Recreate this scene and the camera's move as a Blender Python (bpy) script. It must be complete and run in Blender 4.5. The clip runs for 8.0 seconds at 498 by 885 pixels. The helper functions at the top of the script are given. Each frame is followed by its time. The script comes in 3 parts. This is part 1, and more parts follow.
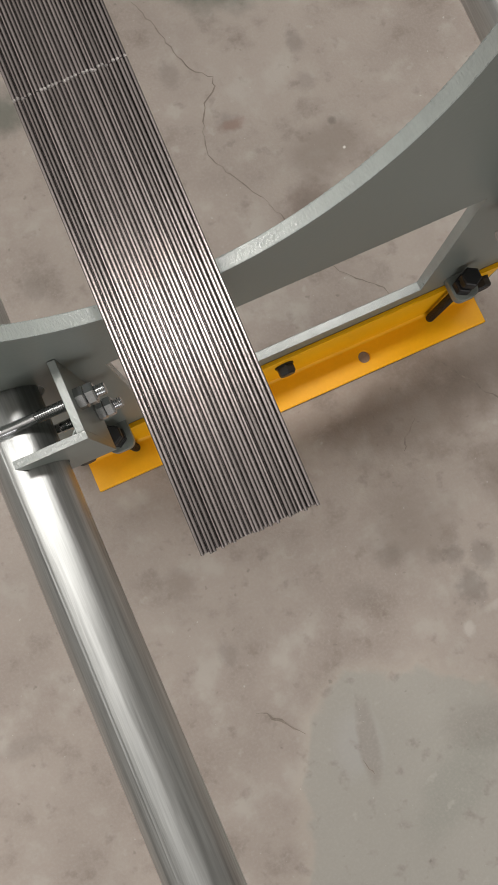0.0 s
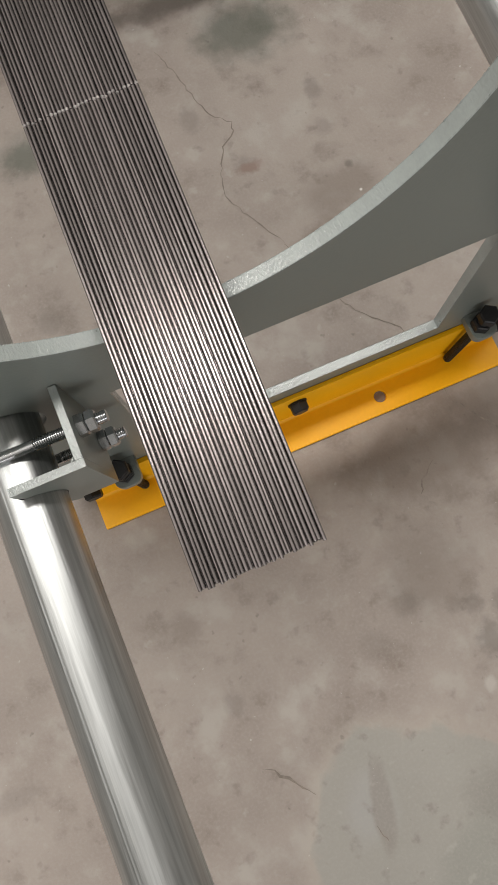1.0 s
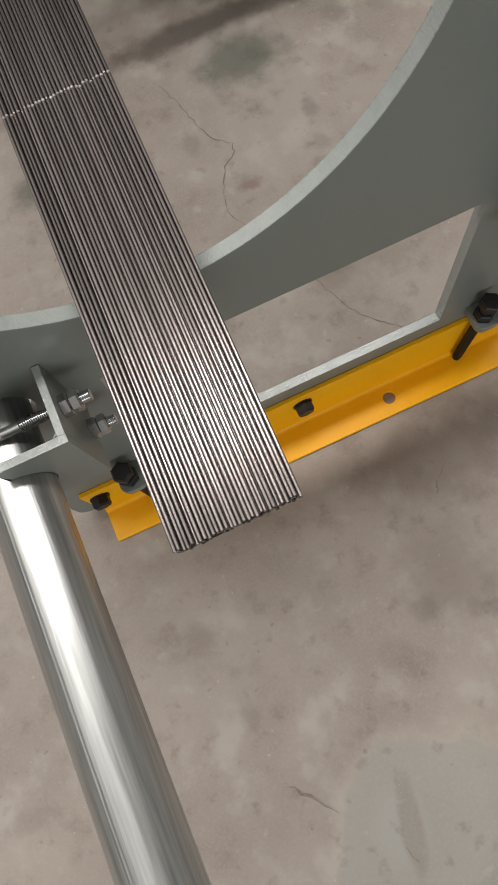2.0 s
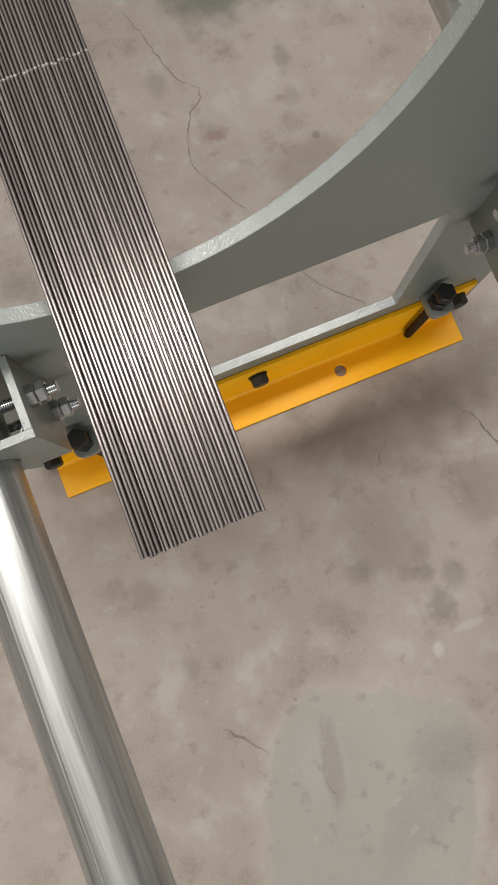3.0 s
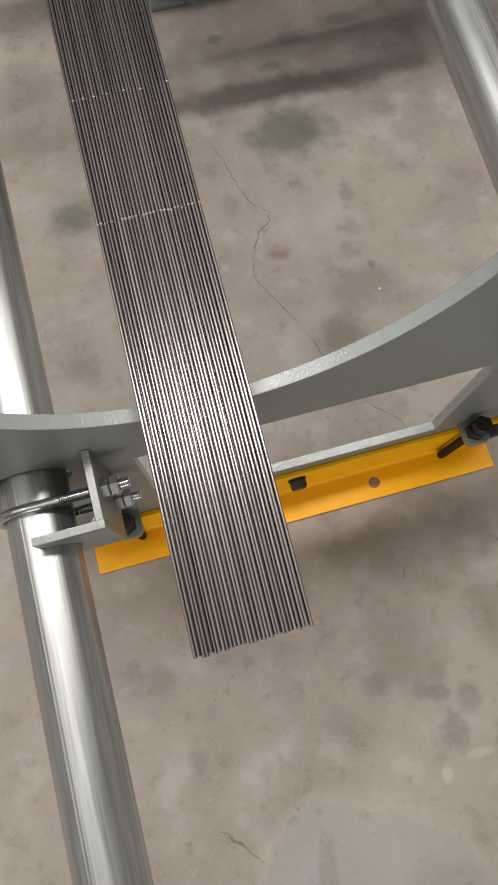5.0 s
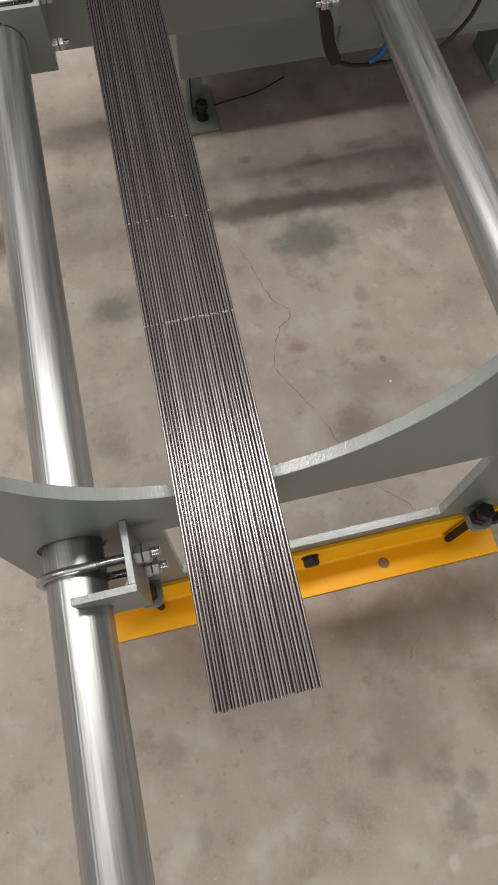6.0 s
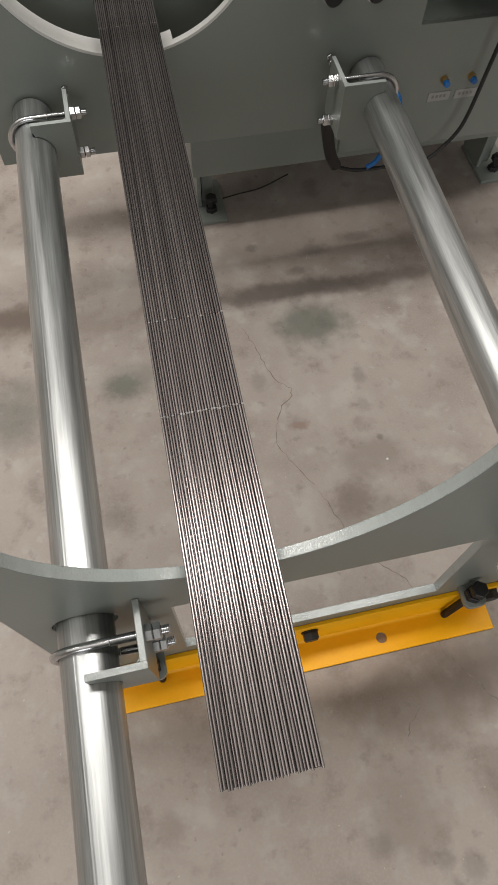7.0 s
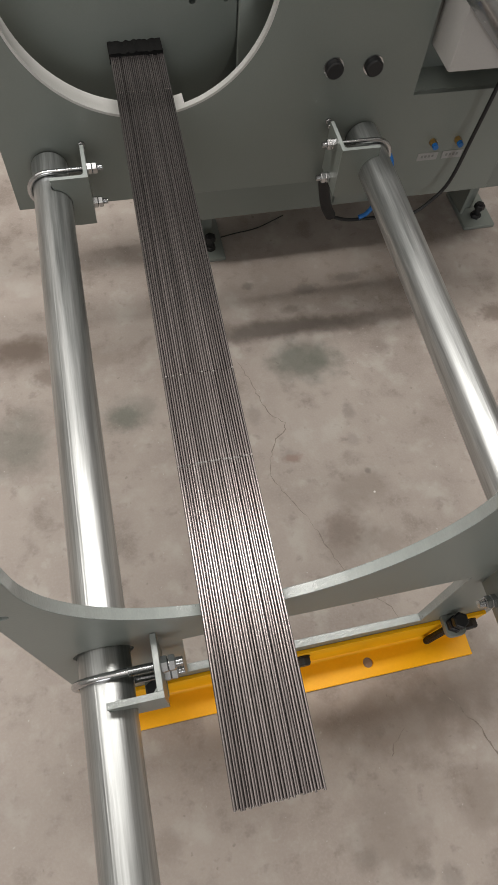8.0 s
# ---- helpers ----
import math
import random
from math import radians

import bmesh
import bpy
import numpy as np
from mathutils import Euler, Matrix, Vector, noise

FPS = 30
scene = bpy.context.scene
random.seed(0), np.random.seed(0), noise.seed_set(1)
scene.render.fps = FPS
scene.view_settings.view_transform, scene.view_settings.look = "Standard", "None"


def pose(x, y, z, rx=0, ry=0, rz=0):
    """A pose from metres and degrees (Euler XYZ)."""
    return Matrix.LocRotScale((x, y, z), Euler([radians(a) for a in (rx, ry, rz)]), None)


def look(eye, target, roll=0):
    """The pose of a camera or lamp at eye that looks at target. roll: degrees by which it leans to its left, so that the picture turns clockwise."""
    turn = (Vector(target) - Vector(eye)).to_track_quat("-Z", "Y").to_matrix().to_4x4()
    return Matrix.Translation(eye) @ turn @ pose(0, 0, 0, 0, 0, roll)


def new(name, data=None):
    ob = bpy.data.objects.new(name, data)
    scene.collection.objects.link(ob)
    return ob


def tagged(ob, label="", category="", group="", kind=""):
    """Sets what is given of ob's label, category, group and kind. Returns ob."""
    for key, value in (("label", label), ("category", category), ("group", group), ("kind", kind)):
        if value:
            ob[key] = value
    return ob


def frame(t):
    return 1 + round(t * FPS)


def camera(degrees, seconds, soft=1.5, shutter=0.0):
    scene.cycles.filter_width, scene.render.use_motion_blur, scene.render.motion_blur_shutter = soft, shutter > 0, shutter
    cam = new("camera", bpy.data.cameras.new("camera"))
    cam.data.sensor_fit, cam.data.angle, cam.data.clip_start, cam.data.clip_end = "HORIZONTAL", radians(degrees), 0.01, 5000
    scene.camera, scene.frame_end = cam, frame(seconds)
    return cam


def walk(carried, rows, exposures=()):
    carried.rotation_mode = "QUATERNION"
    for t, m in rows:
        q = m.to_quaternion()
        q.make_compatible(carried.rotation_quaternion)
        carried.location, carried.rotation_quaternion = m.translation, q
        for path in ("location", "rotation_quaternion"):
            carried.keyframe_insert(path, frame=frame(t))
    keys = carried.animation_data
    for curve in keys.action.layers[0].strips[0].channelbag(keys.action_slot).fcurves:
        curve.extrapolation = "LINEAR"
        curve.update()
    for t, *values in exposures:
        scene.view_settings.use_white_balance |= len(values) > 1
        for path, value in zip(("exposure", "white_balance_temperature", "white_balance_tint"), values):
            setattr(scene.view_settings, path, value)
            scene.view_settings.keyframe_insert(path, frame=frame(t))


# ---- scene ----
cam = camera(42.6, 8.0)
PATH = [
    (0, (0.256, 0.176, 0.905), (0.34, 0.333, -1.087), 4.1),
    (0.5, (0.259, 0.176, 0.907), (0.346, 0.33, -1.086), 5.3),
    (1, (0.261, 0.164, 0.882), (0.35, 0.478, -1.091), -7.1),
    (1.5, (0.275, 0.109, 0.862), (0.323, 0.572, -1.083), -18.6),
    (1.7, (0.276, 0.095, 0.862), (0.313, 0.597, -1.074), -21.0),
    (2.8, (0.278, 0.147, 0.889), (0.377, 0.423, -1.09), -2.8),
    (3, (0.281, 0.157, 0.894), (0.402, 0.355, -1.092), 9.3),
    (3.5, (0.275, 0.18, 0.89), (0.373, 0.35, -1.101), 8.6),
    (4, (0.275, 0.18, 0.893), (0.386, 0.367, -1.095), 10.0),
    (4.5, (0.269, 0.183, 0.901), (0.397, 0.431, -1.08), 7.7),
    (5, (0.253, 0.185, 0.938), (0.416, 0.631, -1.005), 4.8),
    (5.2, (0.249, 0.179, 0.957), (0.428, 0.687, -0.970), 4.9),
    (6.3, (0.239, 0.169, 1.004), (0.418, 0.887, -0.854), 1.2),
    (6.5, (0.238, 0.171, 1.007), (0.432, 0.903, -0.844), 2.2),
    (7, (0.231, 0.176, 1.05), (0.458, 1.03, -0.744), 2.7),
    (7.5, (0.218, 0.18, 1.102), (0.475, 1.13, -0.639), 3.9),
    (7.8, (0.205, 0.185, 1.127), (0.477, 1.148, -0.605), 5.0),
    (8, (0.199, 0.191, 1.125), (0.496, 1.06, -0.652), 7.3),
]
walk(cam, [(t, look(eye, target, roll)) for t, eye, target, roll in PATH],
     exposures=[(0.0, -0.25), (0.5, -0.22), (1.0, -0.24), (1.5, -0.35), (2.2, -0.2), (3.0, -0.1), (4.0, -0.07), (4.5, -0.15), (5.0, -0.17), (6.5, -0.2), (7.5, -0.15), (8.0, -0.17)])


# ---- world and light ----
world = bpy.data.worlds.new("workshop_air")
world.use_nodes = True
world.node_tree.nodes["Background"].inputs[0].default_value = (0.8, 0.85, 0.9, 1)
world.node_tree.nodes["Background"].inputs[1].default_value = 0.05
scene.world = world


def area_lamp(name, x, y, z, sx, sy, watts, colour=(1.0, 0.96, 0.91)):
    data = bpy.data.lights.new(name, "AREA")
    data.shape, data.size, data.size_y, data.energy, data.color = "RECTANGLE", sx, sy, watts, colour
    ob = new(name, data)
    ob.location = (x, y, z)
    return ob


area_lamp("strip_lamp", 0.45, 1.17, 3.50, 4.2, 0.36, 128)
# unseen broad fill lamp, added overhead and placed to suit the pipe reflections
area_lamp("overhead_fill", -2.3, 1.6, 3.95, 5.4, 6.4, 104)
# added fill lamp before the closed south wall, brightens faces that look south
front_fill = area_lamp("front_fill", 0.0, -5.9, 1.7, 4.0, 3.0, 135, (0.97, 0.98, 1.0))
front_fill.rotation_euler = (radians(90), 0, 0)

# ---- materials ----


def material(name, colour, rough=0.5, metal=0.0, vary=0.15, scale=20.0, grain=300.0, bump=0.1, dist=0.001,
             stretch=(1, 1, 1), random=0.0, dark=None, spread=0.12, specks=None):
    """Base colour broken up at two scales, with uneven roughness and fine relief."""
    m = bpy.data.materials.new(name)
    m.use_nodes = True
    nt = m.node_tree
    bsdf = nt.nodes["Principled BSDF"]
    co = nt.nodes.new("ShaderNodeTexCoord")
    mp = nt.nodes.new("ShaderNodeMapping")
    mp.inputs["Scale"].default_value = stretch
    nt.links.new(co.outputs["Object"], mp.inputs[0])
    big = nt.nodes.new("ShaderNodeTexNoise")
    big.inputs["Scale"].default_value, big.inputs["Detail"].default_value = scale, 6
    fine = nt.nodes.new("ShaderNodeTexNoise")
    fine.inputs["Scale"].default_value, fine.inputs["Detail"].default_value = grain, 4
    for n in (big, fine):
        nt.links.new(mp.outputs[0], n.inputs["Vector"])
    ramp = nt.nodes.new("ShaderNodeValToRGB")
    lo = dark or tuple(c * (1 - vary) for c in colour)
    hi = tuple(min(1, c * (1 + vary)) for c in colour)
    ramp.color_ramp.elements[0].position, ramp.color_ramp.elements[1].position = 0.3, 0.7
    ramp.color_ramp.elements[0].color, ramp.color_ramp.elements[1].color = (*lo, 1), (*hi, 1)
    mix = nt.nodes.new("ShaderNodeMath")
    mix.operation = "MULTIPLY_ADD"
    mix.inputs[1].default_value = 0.35
    nt.links.new(fine.outputs["Fac"], mix.inputs[0])
    sc = nt.nodes.new("ShaderNodeMath")
    sc.operation = "MULTIPLY"
    sc.inputs[1].default_value = 0.65
    nt.links.new(big.outputs["Fac"], sc.inputs[0])
    nt.links.new(sc.outputs[0], mix.inputs[2])
    nt.links.new(mix.outputs[0], ramp.inputs[0])
    col = ramp.outputs[0]
    if random:
        info = nt.nodes.new("ShaderNodeObjectInfo")
        hsv = nt.nodes.new("ShaderNodeHueSaturation")
        r = nt.nodes.new("ShaderNodeMapRange")
        r.inputs[3].default_value, r.inputs[4].default_value = 1 - random, 1 + random
        nt.links.new(info.outputs["Random"], r.inputs[0])
        nt.links.new(r.outputs[0], hsv.inputs["Value"])
        nt.links.new(col, hsv.inputs["Color"])
        col = hsv.outputs[0]
    if specks:
        # (scale, threshold, colour): sparse pits or marks
        sp = nt.nodes.new("ShaderNodeTexNoise")
        sp.inputs["Scale"].default_value, sp.inputs["Detail"].default_value = specks[0], 2
        nt.links.new(mp.outputs[0], sp.inputs["Vector"])
        sr = nt.nodes.new("ShaderNodeMapRange")
        sr.inputs[1].default_value, sr.inputs[2].default_value = specks[1], specks[1] + 0.04
        nt.links.new(sp.outputs["Fac"], sr.inputs[0])
        sm = nt.nodes.new("ShaderNodeMix")
        sm.data_type = "RGBA"
        nt.links.new(sr.outputs[0], sm.inputs[0])
        nt.links.new(col, sm.inputs[6])
        sm.inputs[7].default_value = (*specks[2], 1)
        col = sm.outputs[2]
    nt.links.new(col, bsdf.inputs["Base Color"])
    rr = nt.nodes.new("ShaderNodeMapRange")
    rr.inputs[3].default_value, rr.inputs[4].default_value = max(0, rough - spread), min(1, rough + spread)
    nt.links.new(big.outputs["Fac"], rr.inputs[0])
    nt.links.new(rr.outputs[0], bsdf.inputs["Roughness"])
    bsdf.inputs["Metallic"].default_value = metal
    if bump:
        b = nt.nodes.new("ShaderNodeBump")
        b.inputs["Strength"].default_value, b.inputs["Distance"].default_value = bump, dist
        nt.links.new(fine.outputs["Fac"], b.inputs["Height"])
        nt.links.new(b.outputs[0], bsdf.inputs["Normal"])
    return m


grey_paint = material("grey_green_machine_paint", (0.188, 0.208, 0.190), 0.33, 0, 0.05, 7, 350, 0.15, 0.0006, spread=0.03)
# same grey paint on rough cut edges, made paler for light from above
lit_edge_paint = material("grey_paint_lit_edges", (0.325, 0.355, 0.343), 0.17, 0, 0.10, 60, 650, 0.5, 0.0008, (1, 0.5, 1), spread=0.06, specks=(150, 0.765, (0.03, 0.03, 0.03)))
yellow_paint = material("yellow_safety_paint", (0.96, 0.468, 0.002), 0.46, 0, 0.07, 14, 240, 0.2, 0.0006)
yellow_paint.node_tree.nodes["Principled BSDF"].inputs["Specular IOR Level"].default_value = 0.3
galvanised = material("galvanised_steel", (0.475, 0.49, 0.49), 0.36, 0.93, 0.36, 110, 520, 0.3, 0.0005, (1, 0.035, 1), spread=0.13, specks=(60, 0.80, (0.16, 0.16, 0.16)))
zinc = material("zinc_plated_steel", (0.54, 0.55, 0.56), 0.22, 1, 0.08, 60, 600, 0.1, 0.0003)
black_steel = material("black_oxide_steel", (0.010, 0.010, 0.011), 0.5, 0.0, 0.2, 60, 500, 0.1, 0.0003)
rod_steel = material("drawn_steel_rod", (0.268, 0.244, 0.241), 0.235, 0.87, 0.22, 60, 700, 0.12, 0.0002, (1, 0.04, 1), 0.17, spread=0.05)
# paler steel for rod chamfers: their glint is put into the colour
glint_steel = material("joint_glint_steel", (0.42, 0.40, 0.39), 0.45, 0.5, 0.1, 90, 600, 0.1, 0.0002, random=0.25)
rubber = material("black_rubber", (0.008, 0.008, 0.009), 0.55, 0, 0.2, 40, 400, 0.1, 0.0003)
dark_slot = material("soot_black_guide", (0.008, 0.008, 0.008), 0.9, 0, 0.2, 60, 400, 0.2, 0.001)
dark_slot.node_tree.nodes["Principled BSDF"].inputs["Specular IOR Level"].default_value = 0.1
# pale edge of the opening; light from above is partly put into its tone
ring_white = material("pale_lit_edge", (0.52, 0.52, 0.50), 0.5, 0, 0.08, 20, 300, 0.1, 0.0004)
blue_plastic = material("blue_plastic", (0.008, 0.13, 0.42), 0.35, 0, 0.1, 40, 300, 0.05)
brass = material("brass", (0.65, 0.40, 0.14), 0.3, 1, 0.1, 60, 400, 0.1, 0.0003)
label_white = material("label_paper", (0.30, 0.30, 0.29), 0.6, 0, 0.05, 60, 300, 0.05)
label_ink = material("label_print", (0.19, 0.19, 0.19), 0.6, 0, 0.05, 60, 300, 0.0)
pale_paint = material("pale_grey_paint", (0.50, 0.49, 0.48), 0.5, 0, 0.06, 9, 250, 0.1, 0.0006)
wall_paint = material("wall_paint", (0.62, 0.61, 0.58), 0.8, 0, 0.06, 2, 60, 0.2, 0.002)
crack_fill = material("crack_dirt", (0.225, 0.192, 0.164), 0.95, 0, 0.3, 60, 300, 0.1)


def concrete():
    m = bpy.data.materials.new("worn_concrete")
    m.use_nodes = True
    nt = m.node_tree
    bsdf = nt.nodes["Principled BSDF"]
    co = nt.nodes.new("ShaderNodeTexCoord")

    def noise_node(scale, detail=6, rough=0.55):
        n = nt.nodes.new("ShaderNodeTexNoise")
        n.inputs["Scale"].default_value, n.inputs["Detail"].default_value, n.inputs["Roughness"].default_value = scale, detail, rough
        nt.links.new(co.outputs["Object"], n.inputs["Vector"])
        return n

    def ramp(fac, p0, p1):
        r = nt.nodes.new("ShaderNodeMapRange")
        r.interpolation_type = "SMOOTHSTEP"
        r.inputs[1].default_value, r.inputs[2].default_value = p0, p1
        nt.links.new(fac, r.inputs[0])
        return r.outputs[0]

    def mix(fac, a, colour, amount=1.0):
        if amount != 1.0:
            k = nt.nodes.new("ShaderNodeMath")
            k.operation = "MULTIPLY"
            k.inputs[1].default_value = amount
            nt.links.new(fac, k.inputs[0])
            fac = k.outputs[0]
        x = nt.nodes.new("ShaderNodeMix")
        x.data_type = "RGBA"
        nt.links.new(fac, x.inputs[0])
        if isinstance(a, tuple):
            x.inputs[6].default_value = (*a, 1)
        else:
            nt.links.new(a, x.inputs[6])
        x.inputs[7].default_value = (*colour, 1)
        return x.outputs[2]

    def blot(cx, cy, rx, ry, wobble=0.8, soft=1.1, turn=0.0, square=False):
        """A stain or painted shadow with a ragged outline round (cx, cy), turned by some degrees; square: with straight
        sides.
        """
        mp = nt.nodes.new("ShaderNodeMapping")
        mp.vector_type = "TEXTURE"
        mp.inputs["Location"].default_value = (cx, cy, 0)
        mp.inputs["Rotation"].default_value = (0, 0, radians(turn))
        mp.inputs["Scale"].default_value = (rx, ry, 1000)
        nt.links.new(co.outputs["Object"], mp.inputs[0])
        out = mp.outputs[0]
        if square:
            sq = nt.nodes.new("ShaderNodeVectorMath")
            sq.operation = "MULTIPLY"
            nt.links.new(out, sq.inputs[0])
            nt.links.new(out, sq.inputs[1])
            out = sq.outputs[0]
        ln = nt.nodes.new("ShaderNodeVectorMath")
        ln.operation = "LENGTH"
        nt.links.new(out, ln.inputs[0])
        ad = nt.nodes.new("ShaderNodeMath")
        ad.operation = "MULTIPLY_ADD"
        ad.inputs[1].default_value = wobble * 2
        nt.links.new((ragged if max(rx, ry) > 0.035 else frayed).outputs["Fac"], ad.inputs[0])
        nt.links.new(ln.outputs["Value"], ad.inputs[2])
        return ramp(ad.outputs[0], 1 + wobble + soft * 0.5, 1 + wobble - soft * 0.5)

    ragged, frayed = noise_node(22, 5), noise_node(75, 5, 0.6)
    cloud, mid, spots, fine = noise_node(4.5), noise_node(13), noise_node(34, 3), noise_node(240, 4)
    c = mix(ramp(cloud.outputs["Fac"], 0.35, 0.68), (0.375, 0.327, 0.292), (0.298, 0.253, 0.224))
    c = mix(ramp(mid.outputs["Fac"], 0.5, 0.70), c, (0.45, 0.42, 0.385), 0.6)
    c = mix(ramp(mid.outputs["Fac"], 0.47, 0.28), c, (0.19, 0.155, 0.13), 0.62)
    # screeded repair patch: pale rim, grey-green fill, a dragged mark
    c = mix(blot(0.296, -0.282, 0.150, 0.180, 0.35, 0.35, -26, True), c, (0.43, 0.385, 0.34), 0.55)
    c = mix(blot(0.296, -0.282, 0.135, 0.165, 0.35, 0.16, -26, True), c, (0.322, 0.318, 0.290), 0.74)
    c = mix(blot(0.262, -0.19, 0.032, 0.045, 0.5, 0.7, -20), c, (0.375, 0.365, 0.355), 0.6)
    c = mix(blot(0.275, -0.195, 0.014, 0.055, 0.4, 0.6, -14), c, (0.26, 0.235, 0.205), 0.65)
    c = mix(blot(0.43, -0.24, 0.05, 0.03, 0.6, 0.9, -20), c, (0.24, 0.225, 0.20), 0.5)
    c = mix(blot(0.36, -0.30, 0.07, 0.035, 0.7, 0.9, 30), c, (0.25, 0.255, 0.225), 0.45)
    c = mix(ramp(spots.outputs["Fac"], 0.58, 0.74), c, (0.16, 0.13, 0.11), 0.38)
    c = mix(ramp(spots.outputs["Fac"], 0.36, 0.24), c, (0.46, 0.43, 0.40), 0.4)
    c = mix(ramp(fine.outputs["Fac"], 0.4, 0.75), c, (0.42, 0.39, 0.36), 0.25)
    specks, chips = noise_node(75, 2, 0.4), noise_node(130, 2, 0.4)
    c = mix(ramp(specks.outputs["Fac"], 0.71, 0.80), c, (0.10, 0.083, 0.07), 0.38)
    c = mix(ramp(chips.outputs["Fac"], 0.74, 0.79), c, (0.55, 0.53, 0.50), 0.6)
    for cx, cy, rx, ry, col, k in STAINS_AND_SHADOWS:
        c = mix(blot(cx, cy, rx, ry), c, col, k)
    nt.links.new(c, bsdf.inputs["Base Color"])
    rr = nt.nodes.new("ShaderNodeMapRange")
    rr.inputs[3].default_value, rr.inputs[4].default_value = 0.45, 0.8
    nt.links.new(mid.outputs["Fac"], rr.inputs[0])
    nt.links.new(rr.outputs[0], bsdf.inputs["Roughness"])
    b = nt.nodes.new("ShaderNodeBump")
    b.inputs["Strength"].default_value, b.inputs["Distance"].default_value = 0.25, 0.002
    nt.links.new(fine.outputs["Fac"], b.inputs["Height"])
    nt.links.new(b.outputs[0], bsdf.inputs["Normal"])
    return m


# stains and painted floor shadows: place, half sizes, colour, strength
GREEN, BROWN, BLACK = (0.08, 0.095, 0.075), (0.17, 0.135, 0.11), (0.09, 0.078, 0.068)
STAINS_AND_SHADOWS = [
    (0.546, 0.91, 0.07, 0.045, GREEN, 0.7), (-0.06, 0.82, 0.06, 0.06, GREEN, 0.45), (0.165, 0.847, 0.05, 0.035, GREEN, 0.4),
    # (0.64, 0.22) includes the stand's shadow, painted brown
    (-0.033, 1.035, 0.065, 0.032, (0.145, 0.11, 0.088), 0.95), (0.53, 0.51, 0.05, 0.045, BROWN, 0.5), (0.60, 0.49, 0.03, 0.03, BROWN, 0.35), (0.64, 0.22, 0.07, 0.05, BROWN, 0.55),
    (0.496, -0.064, 0.018, 0.024, BLACK, 0.42), (0.468, -0.005, 0.012, 0.012, BLACK, 0.27), (0.35, -0.012, 0.02, 0.02, BLACK, 0.18), (0.45, 0.05, 0.06, 0.05, BROWN, 0.4),
    # (0.62, 1.14): grime and painted shade under the machine
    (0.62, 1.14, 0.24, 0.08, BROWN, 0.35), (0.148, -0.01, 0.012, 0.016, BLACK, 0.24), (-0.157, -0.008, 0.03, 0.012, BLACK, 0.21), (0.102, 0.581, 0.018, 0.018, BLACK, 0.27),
    (0.461, 0.695, 0.016, 0.014, BLACK, 0.27), (0.593, 0.709, 0.016, 0.014, BLACK, 0.24), (0.716, 0.92, 0.02, 0.018, BLACK, 0.24), (1.004, 0.962, 0.03, 0.02, BLACK, 0.24),
    # wide entries near y 1.0: machine's shadow painted in; (0.52, 0.19): stand's shadow
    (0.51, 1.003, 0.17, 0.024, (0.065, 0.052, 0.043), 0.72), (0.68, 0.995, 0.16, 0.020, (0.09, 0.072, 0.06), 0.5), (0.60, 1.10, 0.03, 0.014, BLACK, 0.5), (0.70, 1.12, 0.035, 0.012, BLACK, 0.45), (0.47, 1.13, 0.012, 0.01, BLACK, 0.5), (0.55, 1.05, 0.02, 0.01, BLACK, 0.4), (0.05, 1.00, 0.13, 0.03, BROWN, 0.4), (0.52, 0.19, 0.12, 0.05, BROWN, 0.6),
    (0.492, -0.014, 0.014, 0.012, BLACK, 0.4), (0.53, -0.03, 0.016, 0.02, BLACK, 0.35), (0.41, 0.02, 0.018, 0.014, BLACK, 0.28), (0.125, 0.106, 0.02, 0.02, BROWN, 0.35),
    (0.518, 0.53, 0.035, 0.03, (0.15, 0.11, 0.09), 0.5), (0.571, 0.604, 0.06, 0.035, BROWN, 0.45), (0.604, 0.775, 0.012, 0.018, BLACK, 0.35), (0.603, 0.637, 0.006, 0.006, BLACK, 0.5),
    (0.464, 0.691, 0.018, 0.008, (0.24, 0.14, 0.11), 0.5), (0.41, 0.80, 0.014, 0.02, BLACK, 0.25), (0.34, 0.30, 0.03, 0.02, BROWN, 0.3), (0.62, 0.06, 0.05, 0.04, BROWN, 0.45),
    (0.014, 0.962, 0.03, 0.02, (0.145, 0.11, 0.088), 0.6), (0.156, 0.841, 0.03, 0.025, GREEN, 0.5), (1.015, 0.963, 0.035, 0.025, (0.145, 0.11, 0.088), 0.6),
    (0.603, 0.592, 0.0022, 0.0022, (0.75, 0.73, 0.70), 0.9), (0.468, -0.114, 0.007, 0.010, (0.52, 0.49, 0.46), 0.6), (0.52, -0.10, 0.018, 0.006, (0.52, 0.49, 0.46), 0.4),
]
floor_concrete = concrete()

